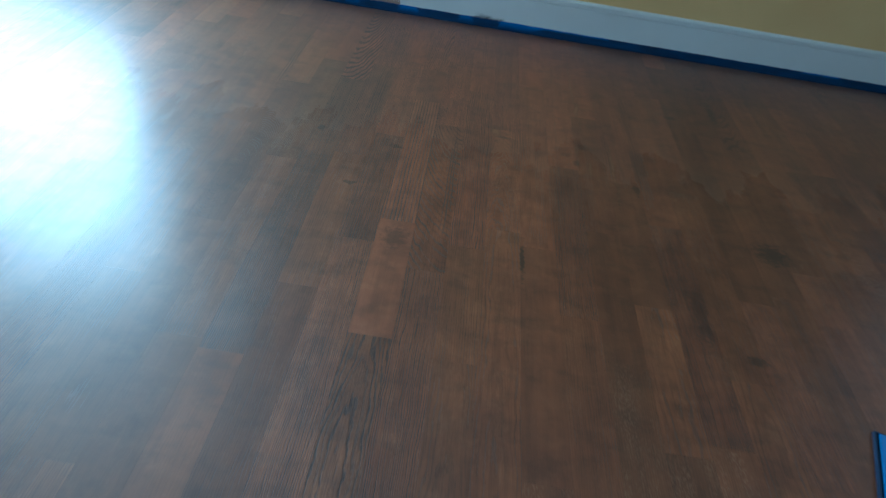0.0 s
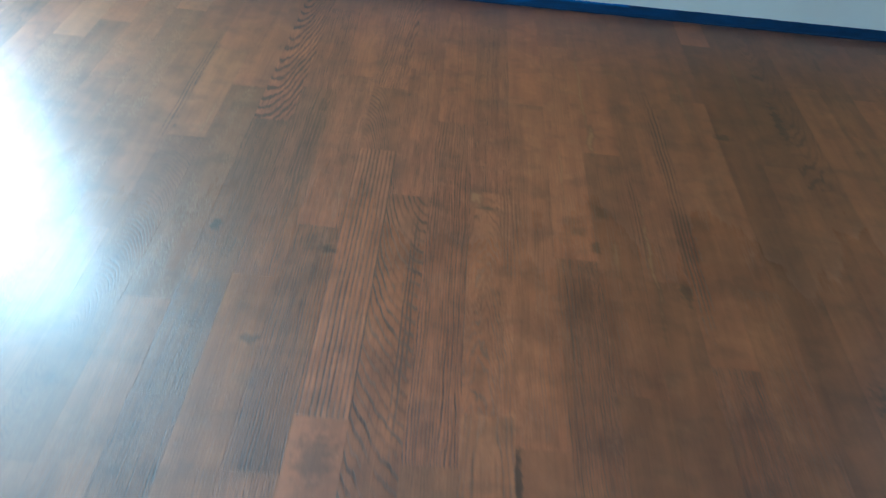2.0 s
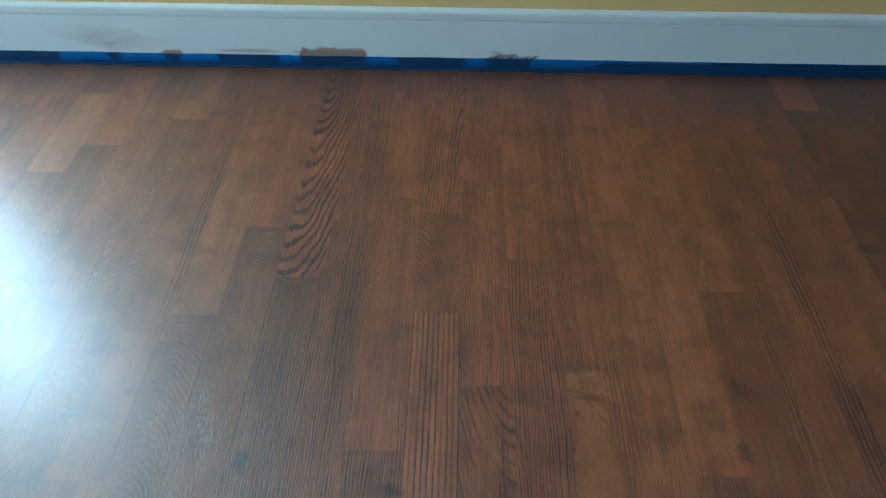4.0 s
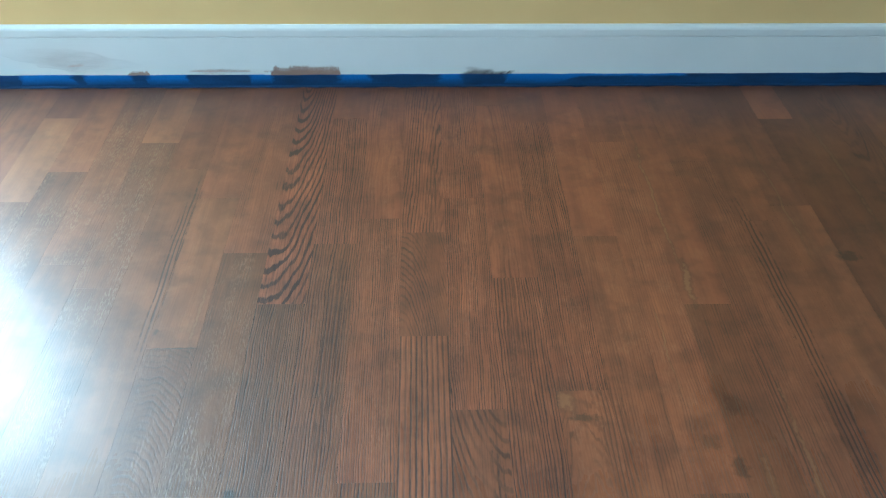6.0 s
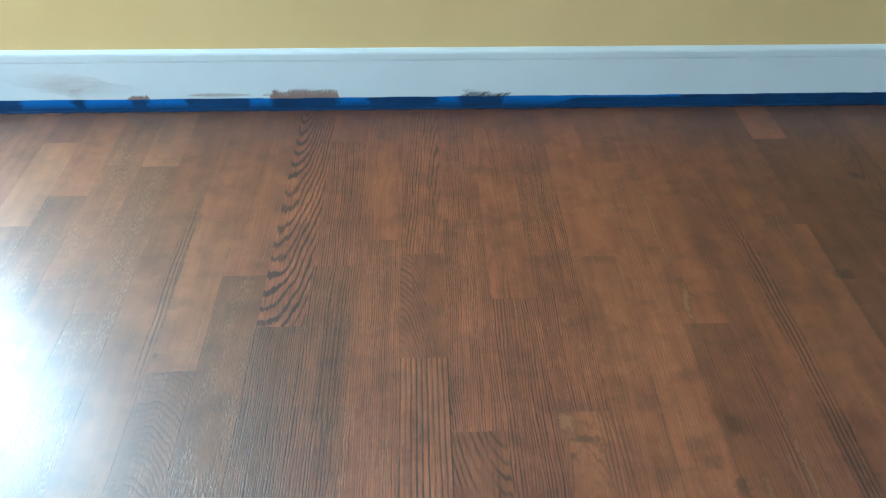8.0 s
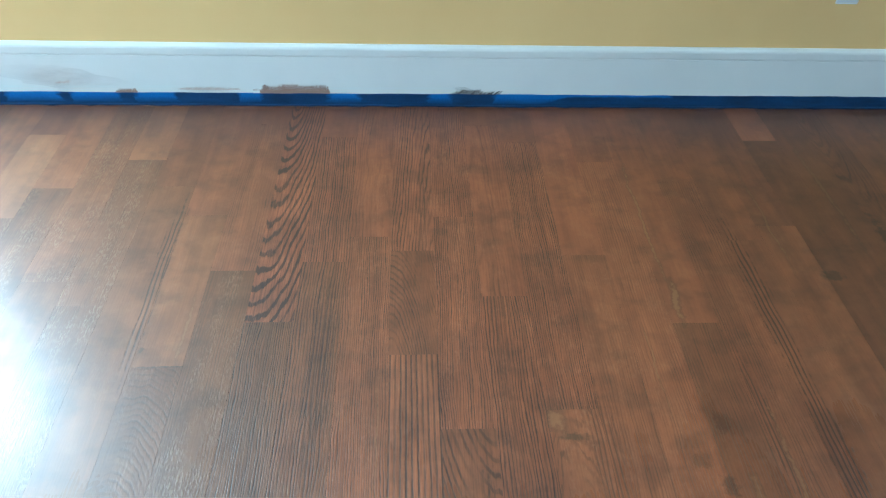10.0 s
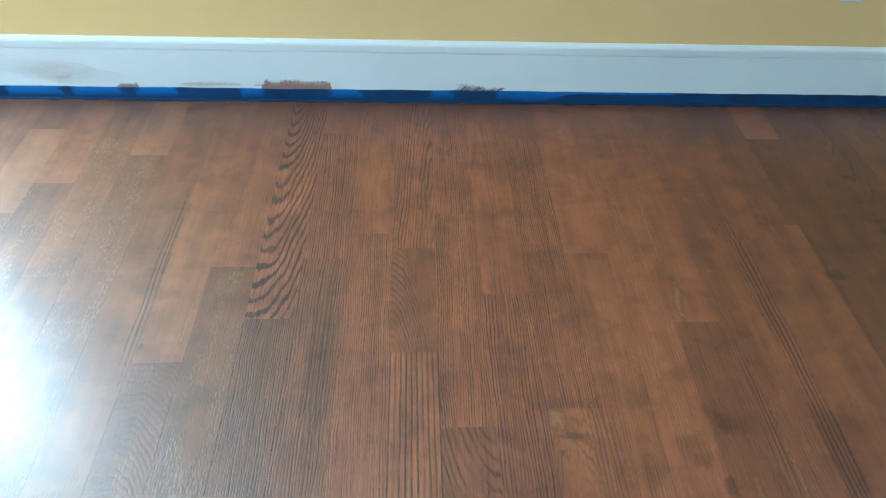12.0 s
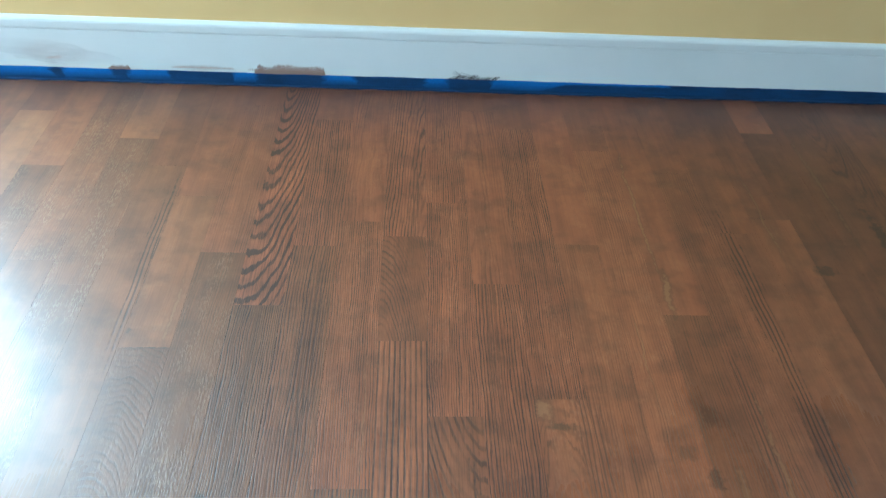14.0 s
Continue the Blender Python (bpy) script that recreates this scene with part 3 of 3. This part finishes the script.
course(0, (-0.715, 1.16, "sweep", 0.072, 1.0), (-1.058, 0.84, "fan", -0.055, 0.7), (-1.97, 1.17, "bold", -0.4, 0.7), (-2.50, 1.06, "calm", 0.0, 0.7))
course(1, (-0.578, 1.14, "fine", 0.3, 1.0), (-1.253, 1.12, "fine", 0.34, 0.9), (-2.20, 0.96, "slant", 0.085, 0.5))
course(2, (-0.12, 0.88, "calm", 0.3, 1.0), (-0.88, 1.06, "soft", -0.04, 1.0), (-2.055, 1.06, "straight", -0.34, 0.8))
course(3, (-0.214, 0.88, "calm", 0.3, 0.9), (-1.21, 1.14, "fine", 0.3, 0.8), (-1.93, 1.10, "curl", -0.02, 0.6))
course(4, (-0.735, 1.14, "calm", -0.3, 1.0), (-2.0, 1.10, "soft", 0.3, 0.6))
course(5, (-0.32, 0.92, "calm", -0.3, 0.8), (-1.445, 1.14, "soft", 0.3, 0.7), (-2.3, 0.95, "fine", 0.3, 0.4))
course(6, (-0.973, 1.02, "calm", 0.0, 0.8), (-1.85, 0.80, "soft", 0.2, 0.5), (-2.455, 0.68, "calm", 0.2, 0.3))
course(7, (-0.42, 0.92, "calm", 0.3, 0.7), (-1.497, 0.92, "soft", 0.3, 0.6), (-2.2, 0.76, "calm", 0.3, 0.3))
course(8, (-0.68, 0.86, "calm", 0.3, 0.6), (-1.75, 0.84, "calm", 0.3, 0.5))
course(9, (-0.62, 0.72, "calm", 0.0, 0.6), (-1.495, 0.86, "calm", -0.3, 0.4), (-2.45, 0.9, "soft", 0.3, 0.2))
course(10, (-0.203, 1.18, "calm", 0.3, 0.8), (-1.2, 0.60, "calm", 0.3, 0.4), (-2.1, 0.68, "calm", 0.3, 0.2))
course(11, (-0.95, 0.64, "calm", 0.3, 0.3), (-2.05, 0.80, "calm", 0.3, 0.2))
course(12, (-1.05, 0.76, "loops", -0.03, 0.3), (-1.9, 0.80, "calm", 0.3, 0.2))
course(13, (-0.45, 0.84, "calm", 0.3, 0.2), (-1.4, 1.0, "calm", 0.3, 0.2))
GAP = 0.00006


def plank_mesh(y0, y1):
    """A square-edged board, sanded flush; origin at its middle, on top."""
    bm = bmesh.new()
    w, d, t = L / 2 - GAP, (y1 - y0) / 2 - GAP, 0.015
    low = [bm.verts.new((sx * w, sy * d, -t)) for sx, sy in ((-1, -1), (1, -1), (1, 1), (-1, 1))]
    top = [bm.verts.new((sx * w, sy * d, 0.0)) for sx, sy in ((-1, -1), (1, -1), (1, 1), (-1, 1))]
    for i in range(4):
        j = (i + 1) % 4
        bm.faces.new((low[i], low[j], top[j], top[i])).material_index = 1
    bm.faces.new(top)
    return bm


floor = link("floor", boxes(((X0, Y0, -0.12), (X1, Y1, -0.0125))), M_JOINT)
tagged(floor, "freshly stained brown oak strip floor with mixed grain", "floor", kind="structure")
rnd = random.Random(11)
far_boards = bmesh.new()
for lane in range(int(X0 / L) - 1, int(X1 / L) + 1):
    x = (lane + 0.5) * L
    if x - L / 2 < X0 or x + L / 2 > X1:
        continue
    known = COURSES.get(lane, ())
    cuts = [one[0] for one in known] or [-rnd.uniform(0.1, 0.8)]
    while cuts[-1] > Y0 + 0.9:
        cuts.append(cuts[-1] - rnd.uniform(0.4, 1.1))
    cuts = [-0.0005] + cuts + [Y0]
    for n, (b, a) in enumerate(zip(cuts, cuts[1:])):
        chosen = (rnd.uniform(0.78, 1.16), rnd.choice(("calm", "soft", "soft", "fine", "flecked")), rnd.choice((-0.3, 0.0, 0.3)), 0.5 * rnd.random())
        # left boards darkened to match the sheen tone painted into the courses
        if lane < -1:
            chosen = (chosen[0] * 0.82, *chosen[1:])
        tone, cut, heart, red = known[n][1:] if n < len(known) else chosen
        place = Matrix.Translation((x, (a + b) / 2, 0.0))
        if -17 <= lane <= 22 and b > -3.0:
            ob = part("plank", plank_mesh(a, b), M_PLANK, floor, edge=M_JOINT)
            ob.matrix_world = place
            ob["tone"], ob["heart"], ob["red"] = tone, heart, red
            ob["figure"], ob["pitch"], ob["slope"], ob["depth"], ob["sway"], ob["fleck"] = CUTS[cut]
        else:
            bm = plank_mesh(a, b)
            bm.transform(place)
            mesh = bpy.data.meshes.new("scrap")
            bm.to_mesh(mesh)
            bm.free()
            far_boards.from_mesh(mesh)
            bpy.data.meshes.remove(mesh)
tagged(part("plank_rest", far_boards, M_PLANK_FAR, floor, edge=M_JOINT), kind="stuff")

# marks on the baseboard
bristle_mark("stain_mark", -0.447, -0.216, 0.045, 0.083, M_STAIN, board, "brown stain dab with bristle marks", 1, 0.0017, 0.62)
bristle_mark("stain_mark", -0.468, -0.447, 0.056, 0.068, M_STAIN, board, "brown stain dab with bristle marks", 12, 0.0022, 0.8, 0.0, 2.0)
bristle_mark("stain_mark", 0.19, 0.353, 0.045, 0.067, M_STAIN_DARK, board, "dark brush scratches", 3, 0.0034, 0.95, 1.2, 1.5)
bristle_mark("stain_mark", 0.235, 0.30, 0.05, 0.080, M_STAIN_DARK, board, "dark brush scratches", 8, 0.0014, 0.9, -2.4, 6.0)
wash_mark("stain_wash", (-0.615, 0.050), (0.115, 0.022), 0.0, board, "thin pinkish brown rub", 4)
bristle_mark("stain_mark", -0.715, -0.515, 0.058, 0.068, M_STAIN_THIN, board, "faint rim of a stain rub", 14, 0.0022, 0.9, 0.8, 1.2)
wash_mark("stain_wash", (-1.085, 0.098), (0.235, 0.042), -0.16, board, "thin pinkish brown rub", 5)
bristle_mark("stain_mark", -0.918, -0.848, 0.045, 0.064, M_STAIN, board, "small brown stain dab", 6, 0.0018, 0.9)
bristle_mark("stain_mark", -1.105, -1.060, 0.078, 0.090, M_STAIN_THIN, board, "small brown brush flick", 7, 0.0022, 0.9, 1.5, 1.6)
wash_mark("stain_wash", (-1.08, 0.060), (0.035, 0.024), 0.0, board, "thin brown run of stain", 9)
